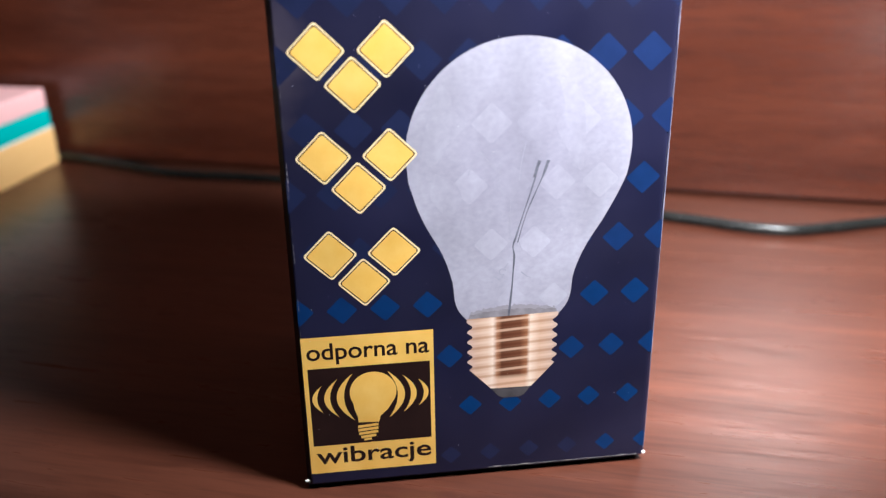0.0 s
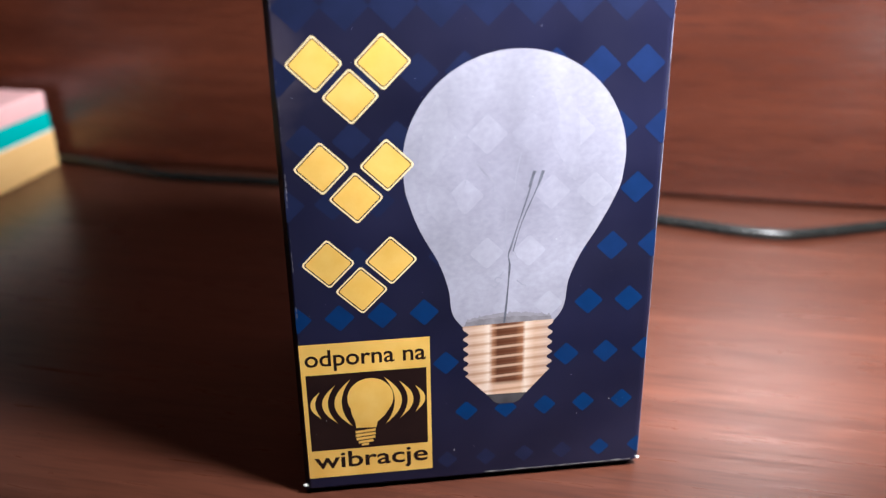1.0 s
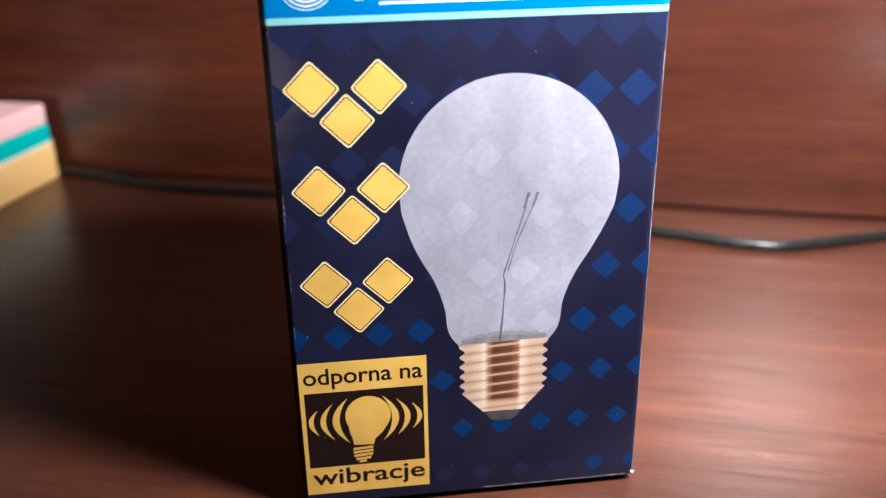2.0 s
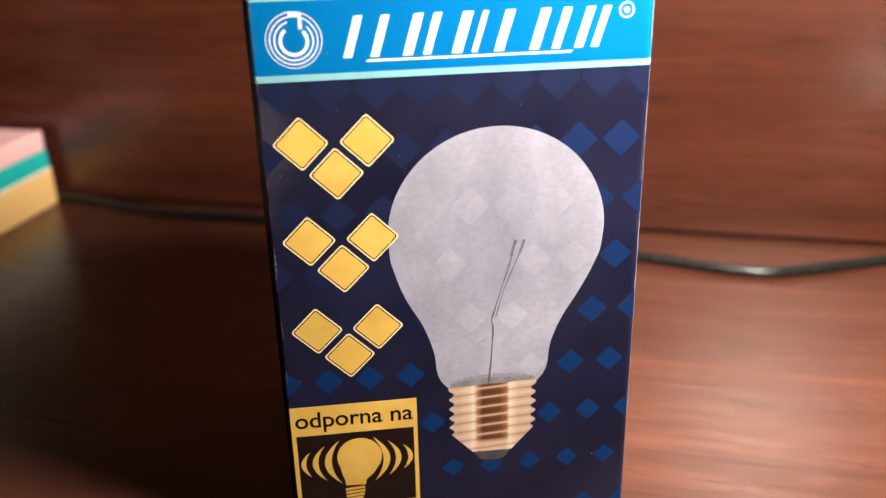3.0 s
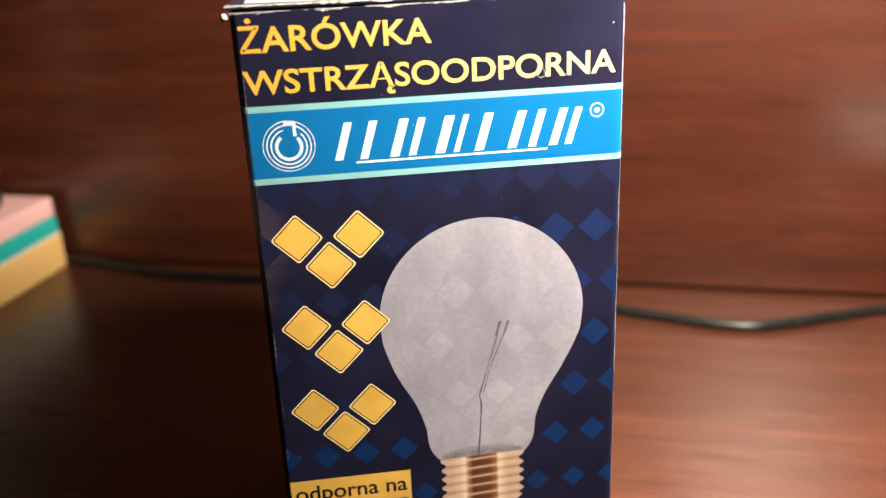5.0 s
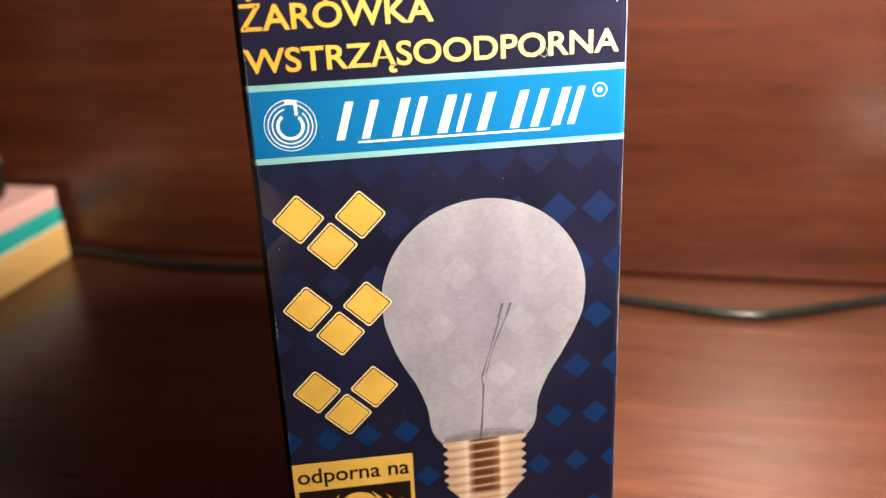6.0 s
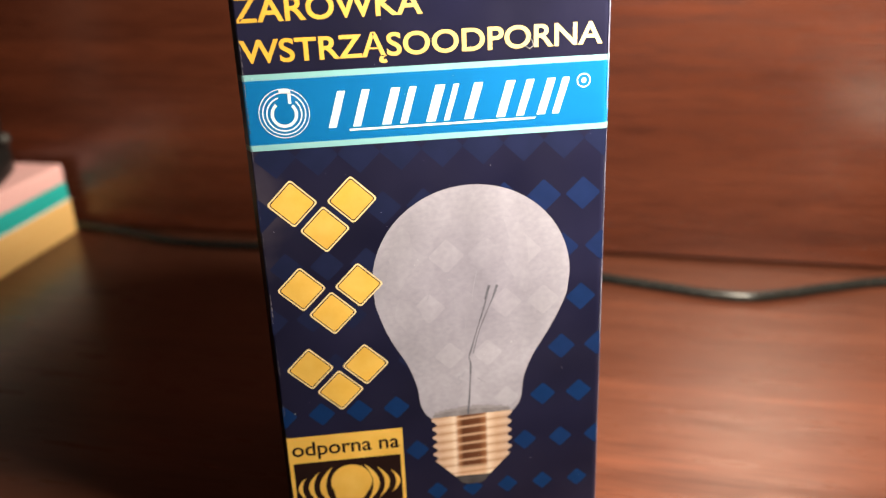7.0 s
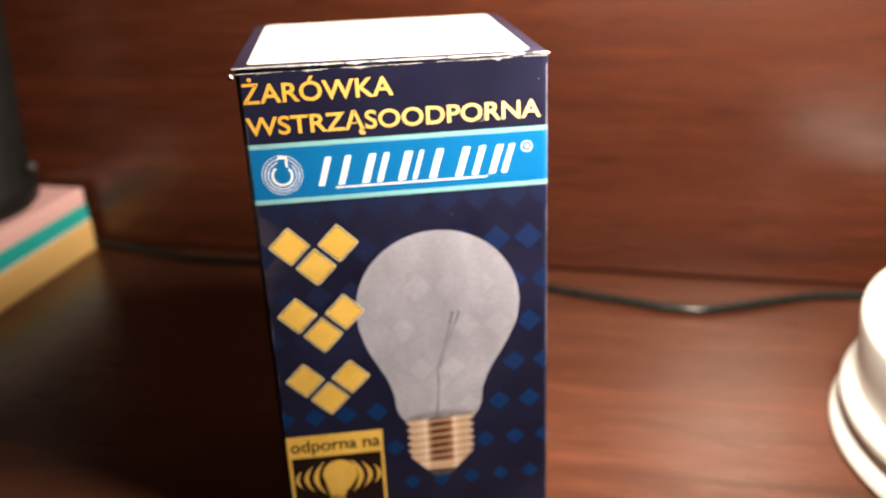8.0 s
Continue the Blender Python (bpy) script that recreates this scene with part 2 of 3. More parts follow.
bands = ramp(cn, [(0.0, (0.60, 0.427, 0.349)), (0.12, (0.62, 0.408, 0.291)), (0.22, (0.74, 0.522, 0.388)), (0.28, (0.88, 0.703, 0.582)), (0.325, (0.42, 0.209, 0.116)), (0.38, (0.13, 0.049, 0.025)),
                  (0.58, (0.17, 0.067, 0.035)), (0.655, (0.36, 0.162, 0.082)), (0.69, (0.84, 0.646, 0.514)), (0.80, (0.64, 0.418, 0.291)), (1.0, (0.56, 0.408, 0.339))])
cl.new(across.outputs[0], bands.inputs[0])
cl.new(across.outputs[0], pale.inputs[0])
slant = cn.new("ShaderNodeMath")
slant.operation = "MULTIPLY_ADD"
slant.inputs[1].default_value = -0.055
cl.new(sep.outputs["X"], slant.inputs[0])
cl.new(sep.outputs["Z"], slant.inputs[2])
freq = cn.new("ShaderNodeMath")
freq.operation = "MULTIPLY"
freq.inputs[1].default_value = 2 * math.pi / 0.0019
cl.new(slant.outputs[0], freq.inputs[0])
sine = cn.new("ShaderNodeMath")
sine.operation = "SINE"
cl.new(freq.outputs[0], sine.inputs[0])
up = cn.new("ShaderNodeMapRange")
up.inputs[1].default_value, up.inputs[2].default_value = -1, 1
cl.new(sine.outputs[0], up.inputs[0])
crest = ramp(cn, [(0.74, (0, 0, 0)), (0.97, (0.75, 0.75, 0.75))])
cl.new(up.outputs[0], crest.inputs[0])
groove = ramp(cn, [(0.0, (0.76, 0.65, 0.57)), (0.3, (1, 1, 1))])
cl.new(up.outputs[0], groove.inputs[0])
low = cn.new("ShaderNodeMapRange")
low.inputs[1].default_value, low.inputs[2].default_value = 0.0197, 0.0206
low.inputs[3].default_value, low.inputs[4].default_value = 1.0, 0.0
cl.new(sep.outputs["Z"], low.inputs[0])
rise = cn.new("ShaderNodeMath")
rise.operation = "MAXIMUM"
cl.new(crest.outputs[0], rise.inputs[0])
cl.new(low.outputs[0], rise.inputs[1])
cm = cn.new("ShaderNodeMix")
cm.data_type = "RGBA"
cl.new(rise.outputs[0], cm.inputs[0])
cl.new(bands.outputs[0], cm.inputs[6])
cl.new(pale.outputs[0], cm.inputs[7])
cg = cn.new("ShaderNodeMix")
cg.data_type, cg.blend_type = "RGBA", "MULTIPLY"
cg.inputs[0].default_value = 1.0
cl.new(cm.outputs[2], cg.inputs[6])
cl.new(groove.outputs[0], cg.inputs[7])
cl.new(cg.outputs[2], cb.inputs["Base Color"])


def paper(name, a, b2):
    """The side of a pad: thin sheets lying on one another."""
    return mottled(name, a, b2, 900, 0.85, bump=0.5, stretch=(0.05, 0.05, 2.2))


pink_paper = paper("pink_paper", (0.86, 0.47, 0.47), (0.91, 0.55, 0.54))
teal_paper = paper("teal_paper", (0.0, 0.42, 0.40), (0.01, 0.50, 0.48))
orange_paper = paper("orange_paper", (0.93, 0.55, 0.185), (0.97, 0.62, 0.25))
black_plastic = mottled("black_plastic", (0.006, 0.006, 0.006), (0.010, 0.010, 0.010), 80, 0.5, bump=0.1, spec=0.3)
grey_plastic = mottled("grey_plastic", (0.035, 0.034, 0.032), (0.06, 0.058, 0.055), 80, 0.4)
cable_rubber = mottled("black_cable_sheath", (0.008, 0.009, 0.0085), (0.014, 0.015, 0.014), 300, 0.26, bump=0.05, spec=0.4)
lamp_white = mottled("white_lamp_plastic", (0.78, 0.77, 0.74), (0.83, 0.82, 0.79), 60, 0.35, bump=0.03)
lamp_cream = mottled("aged_cream_plastic", (0.66, 0.56, 0.36), (0.72, 0.62, 0.42), 60, 0.4)
dust_white = mottled("dust", (0.7, 0.7, 0.72), (0.8, 0.8, 0.82), 100, 0.9)

# ---- building helpers ----
LIFT = 0.4  # ink layers lie within a few hundredths of a millimetre


def part(name, bm, mat, parent=None, label="", smooth=False):
    me = bpy.data.meshes.new(name)
    bm.normal_update()
    bm.to_mesh(me)
    bm.free()
    for m in (mat if isinstance(mat, (list, tuple)) else [mat]):
        me.materials.append(m)
    for p in me.polygons:
        p.use_smooth = smooth
    ob = new(name, me)
    ob.parent = parent
    if label:
        tagged(ob, label)
    return ob


def empty(name, m=None):
    ob = new(name)
    ob.empty_display_size = 0.02
    if m is not None:
        ob.matrix_world = m
    return ob


def box_bm(x0, x1, y0, y1, z0, z1, bevel=0.0, segments=2):
    bm = bmesh.new()
    bmesh.ops.create_cube(bm, size=1.0)
    for v in bm.verts:
        v.co = Vector((x0 + (v.co.x + 0.5) * (x1 - x0), y0 + (v.co.y + 0.5) * (y1 - y0), z0 + (v.co.z + 0.5) * (z1 - z0)))
    if bevel:
        bmesh.ops.bevel(bm, geom=bm.edges[:], offset=bevel, segments=segments, profile=0.5, affect="EDGES")
    return bm


def flat_bm(shapes, lift):
    """Printed shapes on the carton's front: outlines of (x, z) in millimetres, lying lift millimetres off it."""
    bm = bmesh.new()
    for shape in shapes:
        vs = [bm.verts.new((x / 1000, -LIFT * lift / 1000, z / 1000)) for x, z in shape]
        f = bm.faces.new(vs)
        f.normal_update()
        if f.normal.y > 0:
            f.normal_flip()
    bmesh.ops.triangulate(bm, faces=bm.faces[:])
    return bm


def ribbon_bm(lines, width, lift, close=False):
    """Printed strokes: lines of (x, z) in millimetres, tapering where width is a function of the run from 0 to 1."""
    bm = bmesh.new()
    for line in lines:
        left, right = [], []
        for i, (x, z) in enumerate(line):
            if close:
                (xa, za), (xb, zb) = line[i - 1], line[(i + 1) % len(line)]
            else:
                (xa, za), (xb, zb) = line[max(i - 1, 0)], line[min(i + 1, len(line) - 1)]
            d = math.hypot(xb - xa, zb - za) or 1
            w = (width(i / (len(line) - 1)) if callable(width) else width) / 2
            nx, nz = -(zb - za) / d * w, (xb - xa) / d * w
            left.append(bm.verts.new(((x + nx) / 1000, -LIFT * lift / 1000, (z + nz) / 1000)))
            right.append(bm.verts.new(((x - nx) / 1000, -LIFT * lift / 1000, (z - nz) / 1000)))
        for i in range(len(line) if close else len(line) - 1):
            j = (i + 1) % len(line)
            f = bm.faces.new((left[i], left[j], right[j], right[i]))
            f.normal_update()
            if f.normal.y > 0:
                f.normal_flip()
    return bm


def arc(cx, cz, r, a0, a1, n=24):
    return [(cx + r * math.cos(radians(a0 + (a1 - a0) * i / n)), cz + r * math.sin(radians(a0 + (a1 - a0) * i / n))) for i in range(n + 1)]


def diamond(cx, cz, hx, hz=None, round_by=0.0):
    """A square on its corner, with rounded corners."""
    hz = hz or hx
    if not round_by:
        return [(cx - hx, cz), (cx, cz - hz), (cx + hx, cz), (cx, cz + hz)]
    r = round_by
    reach = r * math.sqrt(2)
    pts = []
    for a, (ux, uz) in ((0, (1, 0)), (90, (0, 1)), (180, (-1, 0)), (270, (0, -1))):
        pts += arc(cx + ux * (hx - reach), cz + uz * (hz - reach), r, a - 45, a + 45, 5)
    return pts


def clip(shape, x0, x1, z0=-1e9, z1=1e9):
    """An outline cut to an upright rectangle."""
    for axis, limit, sign in ((0, x0, 1), (0, x1, -1), (1, z0, 1), (1, z1, -1)):
        out = []
        for i in range(len(shape)):
            a, b2 = shape[i - 1], shape[i]
            da, db = sign * (a[axis] - limit), sign * (b2[axis] - limit)
            if (da < 0) != (db < 0):
                k = da / (da - db)
                out.append((a[0] + k * (b2[0] - a[0]), a[1] + k * (b2[1] - a[1])))
            if db >= 0:
                out.append(b2)
        shape = out
        if len(shape) < 3:
            return None
    return shape


def words(name, text, x0, x1, z0, z1, lift, mat, parent, bold=0.0, shear=0.0, label=""):
    """Lettering on the carton's front, fitted into a rectangle in millimetres."""
    cu = bpy.data.curves.new(name, "FONT")
    cu.body, cu.size, cu.offset, cu.resolution_u, cu.shear = text, 1.0, bold, 6, shear
    ob = bpy.data.objects.new(name, cu)
    scene.collection.objects.link(ob)
    me = bpy.data.meshes.new_from_object(ob.evaluated_get(bpy.context.evaluated_depsgraph_get()))
    bpy.data.objects.remove(ob)
    xs = [v.co.x for v in me.vertices]
    ys = [v.co.y for v in me.vertices]
    ax, ay = min(xs), min(ys)
    sx, sy = (x1 - x0) / (max(xs) - ax), (z1 - z0) / (max(ys) - ay)
    bm = bmesh.new()
    bm.from_mesh(me)
    bpy.data.meshes.remove(me)
    # gather the islands of each letter: an accent joins the stem below it
    seen, islands = set(), []
    for v in bm.verts:
        if v in seen:
            continue
        stack, island = [v], []
        seen.add(v)
        while stack:
            w = stack.pop()
            island.append(w)
            for e in w.link_edges:
                o = e.other_vert(w)
                if o not in seen:
                    seen.add(o)
                    stack.append(o)
        islands.append([min(w.co.x for w in island), max(w.co.x for w in island), island])
    letters = []
    for lo, hi, island in sorted(islands, key=lambda i: i[0] - i[1]):
        for k in letters:
            if min(hi, k[1]) - max(lo, k[0]) > 0.6 * (hi - lo):
                k[2].extend(island)
                break
        else:
            letters.append([lo, hi, list(island)])
    for lo, hi, group in sorted(letters, key=lambda i: i[0]):
        one, copy_of = bmesh.new(), {}
        for v in group:
            copy_of[v] = one.verts.new(((x0 + (v.co.x - ax) * sx) / 1000, -LIFT * lift / 1000, (z0 + (v.co.y - ay) * sy) / 1000))
        for f in {f for v in group for f in v.link_faces}:
            g = one.faces.new([copy_of[v] for v in f.verts])
            g.normal_update()
            if g.normal.y > 0:
                g.normal_flip()
        part(name, one, mat, parent, label)
    bm.free()


def lathe_bm(profile, steps=64):
    """A turned body from (radius, height) pairs."""
    bm = bmesh.new()
    rings = []
    for r, z in profile:
        rings.append([bm.verts.new((r * math.cos(2 * math.pi * i / steps), r * math.sin(2 * math.pi * i / steps), z)) for i in range(steps)])
    for a, b2 in zip(rings, rings[1:]):
        for i in range(steps):
            j = (i + 1) % steps
            bm.faces.new((a[i], a[j], b2[j], b2[i]))
    bm.faces.new(rings[0][::-1])
    bm.faces.new(rings[-1])
    return bm


# ---- setting: desk, back panel, room ----
def setting(ob, label, category):
    return tagged(ob, label, category, kind="structure")


WALL_AT = Matrix.Translation((0.08, 0.1385, 0)) @ Matrix.Rotation(math.atan2(-0.36, 1.0), 4, "Z")
desk = empty("desk", WALL_AT @ Matrix.Translation((0, 0, -0.75)))
tagged(desk, "glossy reddish-brown mahogany desk with an upright back panel", "desk")
part("desk_top", box_bm(-0.75, 0.53, -0.62, 0.024, 0.725, 0.75, 0.0012), desk_wood, desk, "glossy reddish-brown wood laminate top")
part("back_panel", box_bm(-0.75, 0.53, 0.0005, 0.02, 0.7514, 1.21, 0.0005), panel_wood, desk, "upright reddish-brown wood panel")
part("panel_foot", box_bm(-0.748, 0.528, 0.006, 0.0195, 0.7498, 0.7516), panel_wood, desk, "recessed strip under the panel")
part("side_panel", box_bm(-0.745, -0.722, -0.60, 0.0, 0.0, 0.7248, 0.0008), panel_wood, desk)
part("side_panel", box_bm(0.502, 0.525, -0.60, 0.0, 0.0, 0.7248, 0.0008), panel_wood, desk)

# unseen room added to close the desk in; its dark surfaces limit bounce
ROOM = Matrix.Translation((0, -0.35, -0.75))
fl = part("floor", box_bm(-1.5, 0.72, -1.6, 1.4, -0.08, 0.0), floor_wood)
ce = part("ceiling", box_bm(-1.6, 0.82, -1.7, 1.5, 2.5, 2.6), ceiling_paint)
wn_ = part("wall_north", box_bm(-1.6, 0.82, 1.4, 1.5, 0, 2.5), plaster)
ws_ = part("wall_south", box_bm(-1.6, 0.82, -1.7, -1.6, 0, 2.5), plaster)
ww_ = part("wall_west", box_bm(-1.6, -1.5, -1.6, 1.4, 0, 2.5), plaster)


we_ = part("wall_east", box_bm(0.72, 0.82, -1.6, 1.4, 0, 2.5), plaster)
for ob, label, cat in ((fl, "unseen brown wooden floor under the desk", "floor"), (ce, "plain unseen ceiling, dim brown-grey to hold back bounce light", "ceiling"), (wn_, "plain unseen wall, dark brown to hold back bounce light", "wall"),
                       (ws_, "plain unseen wall, dark brown to hold back bounce light", "wall"), (ww_, "plain unseen wall, dark brown to hold back bounce light", "wall"), (we_, "plain unseen wall, dark brown to hold back bounce light", "wall")):
    ob.matrix_world = ROOM
    setting(ob, label, cat)
# ---- things ----


# light bulb carton: 62 mm square, standing on the desk
carton = empty("light_bulb_carton")
tagged(carton, "navy cardboard light bulb carton with gold diamonds and cyan banner", "box")
H0, H1, HALF, DEEP = 1.5, 113.2, 31.0, 62.0


def tube_bm(z0, z1, grow, corner=1.3, caps=True, steps=5, slices=1):
    """The carton's four sides as one folded sheet with rounded creases (millimetres)."""
    bm = bmesh.new()
    outline = []
    for cx, cy, a in ((HALF, DEEP, 0), (-HALF, DEEP, 90), (-HALF, 0, 180), (HALF, 0, 270)):
        sx, sy = (1 if cx > 0 else -1), (1 if cy > 0 else -1)
        if sx < 0 and sy < 0:
            outline += [(cx + 0.75 - grow, 3.0), (cx + 0.7 - grow, 1.7), (cx + 1.5, 0.10 - grow), (cx + 1.75, -grow)]
            continue
        outline += arc(cx - sx * corner, cy - sy * corner, corner + grow, a, a + 90, steps)
    rings = []
    for k in range(slices + 1):
        z = z0 + (z1 - z0) * k / slices
        rings.append([bm.verts.new((x / 1000, y / 1000, z / 1000)) for x, y in outline])
    n = len(outline)
    for a, b2 in zip(rings, rings[1:]):
        for i in range(n):
            j = (i + 1) % n
            bm.faces.new((a[i], a[j], b2[j], b2[i]))
    if caps:
        bm.faces.new(rings[0][::-1])
        bm.faces.new(rings[-1])
    return bm


body_bm = tube_bm(H0, H1, 0.0, slices=3)
for v in body_bm.verts:
    if v.co.z > 0.1:
        v.co.z -= v.co.y * math.tan(radians(1.2))
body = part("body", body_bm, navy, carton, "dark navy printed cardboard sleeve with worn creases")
part("bottom_flap", box_bm(-0.0303, 0.0297, 0.0012, 0.0606, 0.0, 0.0016, 0.0003, 1), navy_lid, carton)
part("banner", tube_bm(87.4, 98.0, 0.008, caps=False), cyan, body, "bright cyan printed banner round the carton")
part("banner_stripe", tube_bm(98.0, 99.0, 0.008, caps=False), aqua, body, "pale aqua stripe")
part("banner_stripe", tube_bm(86.4, 87.4, 0.008, caps=False), aqua, body, "pale aqua stripe")

# raw board showing along the top of the sleeve
rng = random.Random(4)
wear = []
x = -30.2
while x < 30.4:
    step = rng.uniform(0.25, 0.9)
    torn = noise.noise(Vector((x * 0.22, 3.1, 0))) + 0.5 * noise.noise(Vector((x * 0.9, 1.1, 0)))
    h = 0.12 + 0.75 * max(0.0, torn) * rng.uniform(0.4, 1.2)
    if torn > -0.22 or x < -27 or x > 27:
        wear.append([(x, H1 + 0.02), (min(x + step, 30.6), H1 + 0.02), (min(x + step, 30.6), H1 - h * rng.uniform(0.5, 1.0)), (x, H1 - h)])
    x += step
part("worn_top_edge", flat_bm(wear, 0.05), scuffed_board, body, "whitish worn cardboard crease")


def chip_bm(x, y, z, r, seed, flatten=0.6):
    """A frayed tuft of board at a corner."""
    bm = bmesh.new()
    bmesh.ops.create_icosphere(bm, subdivisions=3, radius=r / 1000)
    for v in bm.verts:
        k = 1 + 0.6 * noise.noise(v.co * 1900 / r + Vector((seed, 0, 0))) + 0.35 * noise.noise(v.co * 5200 / r + Vector((0, seed, 0)))
        v.co = Vector((v.co.x * k + x / 1000, v.co.y * k * 0.6 + y / 1000, v.co.z * k * flatten + z / 1000))
    return bm


part("frayed_corner", chip_bm(-30.2, 0.35, 1.9, 0.45, 1.0), raw_board, body, "frayed white corner", True)
part("frayed_corner", chip_bm(30.6, 0.3, 1.75, 0.45, 5.0), raw_board, body, "frayed white corner", True)
part("frayed_corner", chip_bm(-31.0, 0.35, 112.6, 0.5, 9.0, 1.0), raw_board, body, "frayed white corner", True)
part("frayed_corner", chip_bm(30.6, 0.3, 113.5, 0.5, 13.0), raw_board, body, "frayed white corner", True)
worn_foot = [clip([(a, 1.55), (a + 1.3, 1.55), (a + 1.3, 1.55 + 0.5 * w), (a, 1.55 + 0.5 * w0)], -31, 30)
             for a, w0, w in ((2 + 1.3 * i, 0.25 + 0.75 * abs(noise.noise(Vector((i * 0.5, 0, 7)))), 0.25 + 0.75 * abs(noise.noise(Vector((i * 0.5 + 0.5, 0, 7))))) for i in range(21))]
part("worn_bottom_edge", flat_bm([w for w in worn_foot if w], 0.04), grey_wear, body, "grey rubbed bottom crease")
crease = []
for i in range(70):
    z = 3 + 1.55 * i
    w = 0.05 + 0.22 * max(0.0, noise.noise(Vector((z * 0.16, 1.7, 0))) + 0.25)
    crease.append([(30.62 - w, z), (30.62, z), (30.62, z + 1.55), (30.62 - w, z + 1.55)])
part("rubbed_side_crease", flat_bm(crease, -0.005), mottled("lilac_wear", (0.12, 0.12, 0.19), (0.3, 0.3, 0.38), 300, 0.6), body, "pale rubbed crease")

nicks = []
for i in range(90):
    z = 3 + 1.2 * i
    w = 0.34 * (noise.noise(Vector((z * 0.31, 9.7, 0))) + 0.1)
    if w > 0.03:
        nicks.append([(-29.24, z), (-29.24 + w, z + 0.2), (-29.24 + w * 0.8, z + 0.9), (-29.24, z + 1.1)])
part("nicked_crease", flat_bm(nicks, 0.03), mottled("grey_nicks", (0.05, 0.045, 0.06), (0.16, 0.15, 0.18), 600, 0.6), body, "small grey nicks along the crease")

# lid, tucked in and lifted a little at one front corner
lid = part("lid", box_bm(-0.0309, 0.0309, 0.0, 0.0618, 0.0, 0.0006, 0.00025, 2), navy_lid, carton, "navy lid flap with a white panel, slightly lifted")
lid.matrix_local = Matrix.Translation((0, 0.0001, 0.1134)) @ pose(0, 0, 0, -1.2, 0.45, 0)
lb = flat_bm([arc(26.2, 58.8, 1.8, 0, 90, 6) + arc(-26.4, 58.8, 1.8, 90, 180, 6) + arc(-26.4, 5.0, 1.8, 180, 270, 6) + arc(26.2, 5.0, 1.8, 270, 360, 6)], 0.0)
for v in lb.verts:
    v.co = Vector((v.co.x, v.co.z, 0.00064))
lb.faces.ensure_lookup_table()
for f in lb.faces:
    f.normal_update()
    if f.normal.z < 0:
        f.normal_flip()
part("white_panel", lb, white_panel, lid, "blank white printed panel")
fold = bmesh.new()
prev = None
for i in range(150):
    x = -30.8 + 61.6 * i / 149
    torn = noise.noise(Vector((x * 0.35, 5, 2))) + 0.6 * noise.noise(Vector((x * 1.4, 2, 2)))
    d = 0.10 + 0.9 * max(0.0, torn)
    row = [fold.verts.new((x / 1000, -0.00004, 0.00048 - 0.00034 * max(0.05, min(1, torn + 0.35)))), fold.verts.new((x / 1000, -0.00004, 0.0005)),
           fold.verts.new((x / 1000, 0.00016, 0.00064)), fold.verts.new((x / 1000, (0.2 + d) / 1000, 0.00065))]
    if prev and (torn > -0.35 or i % 9 < 2):
        for k in range(3):
            fold.faces.new((prev[k], row[k], row[k + 1], prev[k + 1]))
    prev = row
part("worn_fold", fold, scuffed_board, lid, "white worn front fold of the lid")

# blue diamonds of the background
for k in range(9):
    zc = 5 + 10 * k
    hs = (1.85, 2.05, 2.3, 2.5, 2.65, 2.8, 2.95, 3.1, 3.55)[k]
    off = 2.2 if k % 2 == 0 else 5.7
    for j in range(-5, 5):
        xc = off + 7 * j
        s = clip(diamond(xc, zc, hs * 1.02, hs, 0.35 if k < 8 else 0.1), -29.45, 30.5, 0, 86.3)
        if not s:
            continue
        mat = faint_blue if k == 8 or (k == 0 and xc < 20) or (k > 3 and xc < 0) else blues[min(4, k // 2)]
        if -29 < xc < -8 and 3.5 < zc < 29:
            continue
        part("blue_diamond", flat_bm([s], 0.02), mat, body)

# picture of a frosted bulb
AXIS = [(16.0, 5.9), (40.0, 5.9), (55.0, 6.7), (80.0, 6.7)]
HALVES = [(31.7, 7.8), (33.2, 9.1), (35.2, 9.75), (38.5, 9.95), (41.8, 10.9), (44.5, 12.0), (48.0, 14.0), (52.0, 15.9), (56.0, 17.4), (60.2, 17.85)]


def lerp(table, z):
    return float(np.interp(z, [a for a, _ in table], [b2 for _, b2 in table]))


def bulb_outline():
    side = []
    for i in range(41):
        z = 31.7 + (60.2 - 31.7) * i / 40
        w = sum(lerp(HALVES, z + d) for d in (-0.8, -0.4, 0, 0.4, 0.8)) / 5 if i > 1 else lerp(HALVES, z)
        side.append((w, z))
    side += [(17.85 * math.cos(radians(a)), 60.2 + 17.85 * math.sin(radians(a))) for a in range(4, 90, 4)]
    right = [(lerp(AXIS, z) + w, z) for w, z in side]
    left = [(lerp(AXIS, z) - w - 0.35 * max(0.0, 1 - abs(z - 50) / 10), z) for w, z in side]
    return right + [(6.7, 78.05)] + left[::-1]


OUT = bulb_outline()
bulb = part("bulb_picture", flat_bm([OUT], 0.04), glass_print, carton, "printed picture of a frosted white light bulb")


def inside(x, z, margin):
    if z > 60.2:
        return math.hypot(x - 6.7, z - 60.2) < 17.85 - margin
    return z > 33 and abs(x - lerp(AXIS, z)) < lerp(HALVES, z) - margin


# some diamonds hardly show through the frosted glass
FAINT = {(7, -2), (7, -1), (7, 1), (6, -1), (6, 1), (5, 0), (3, 0), (4, -2)}
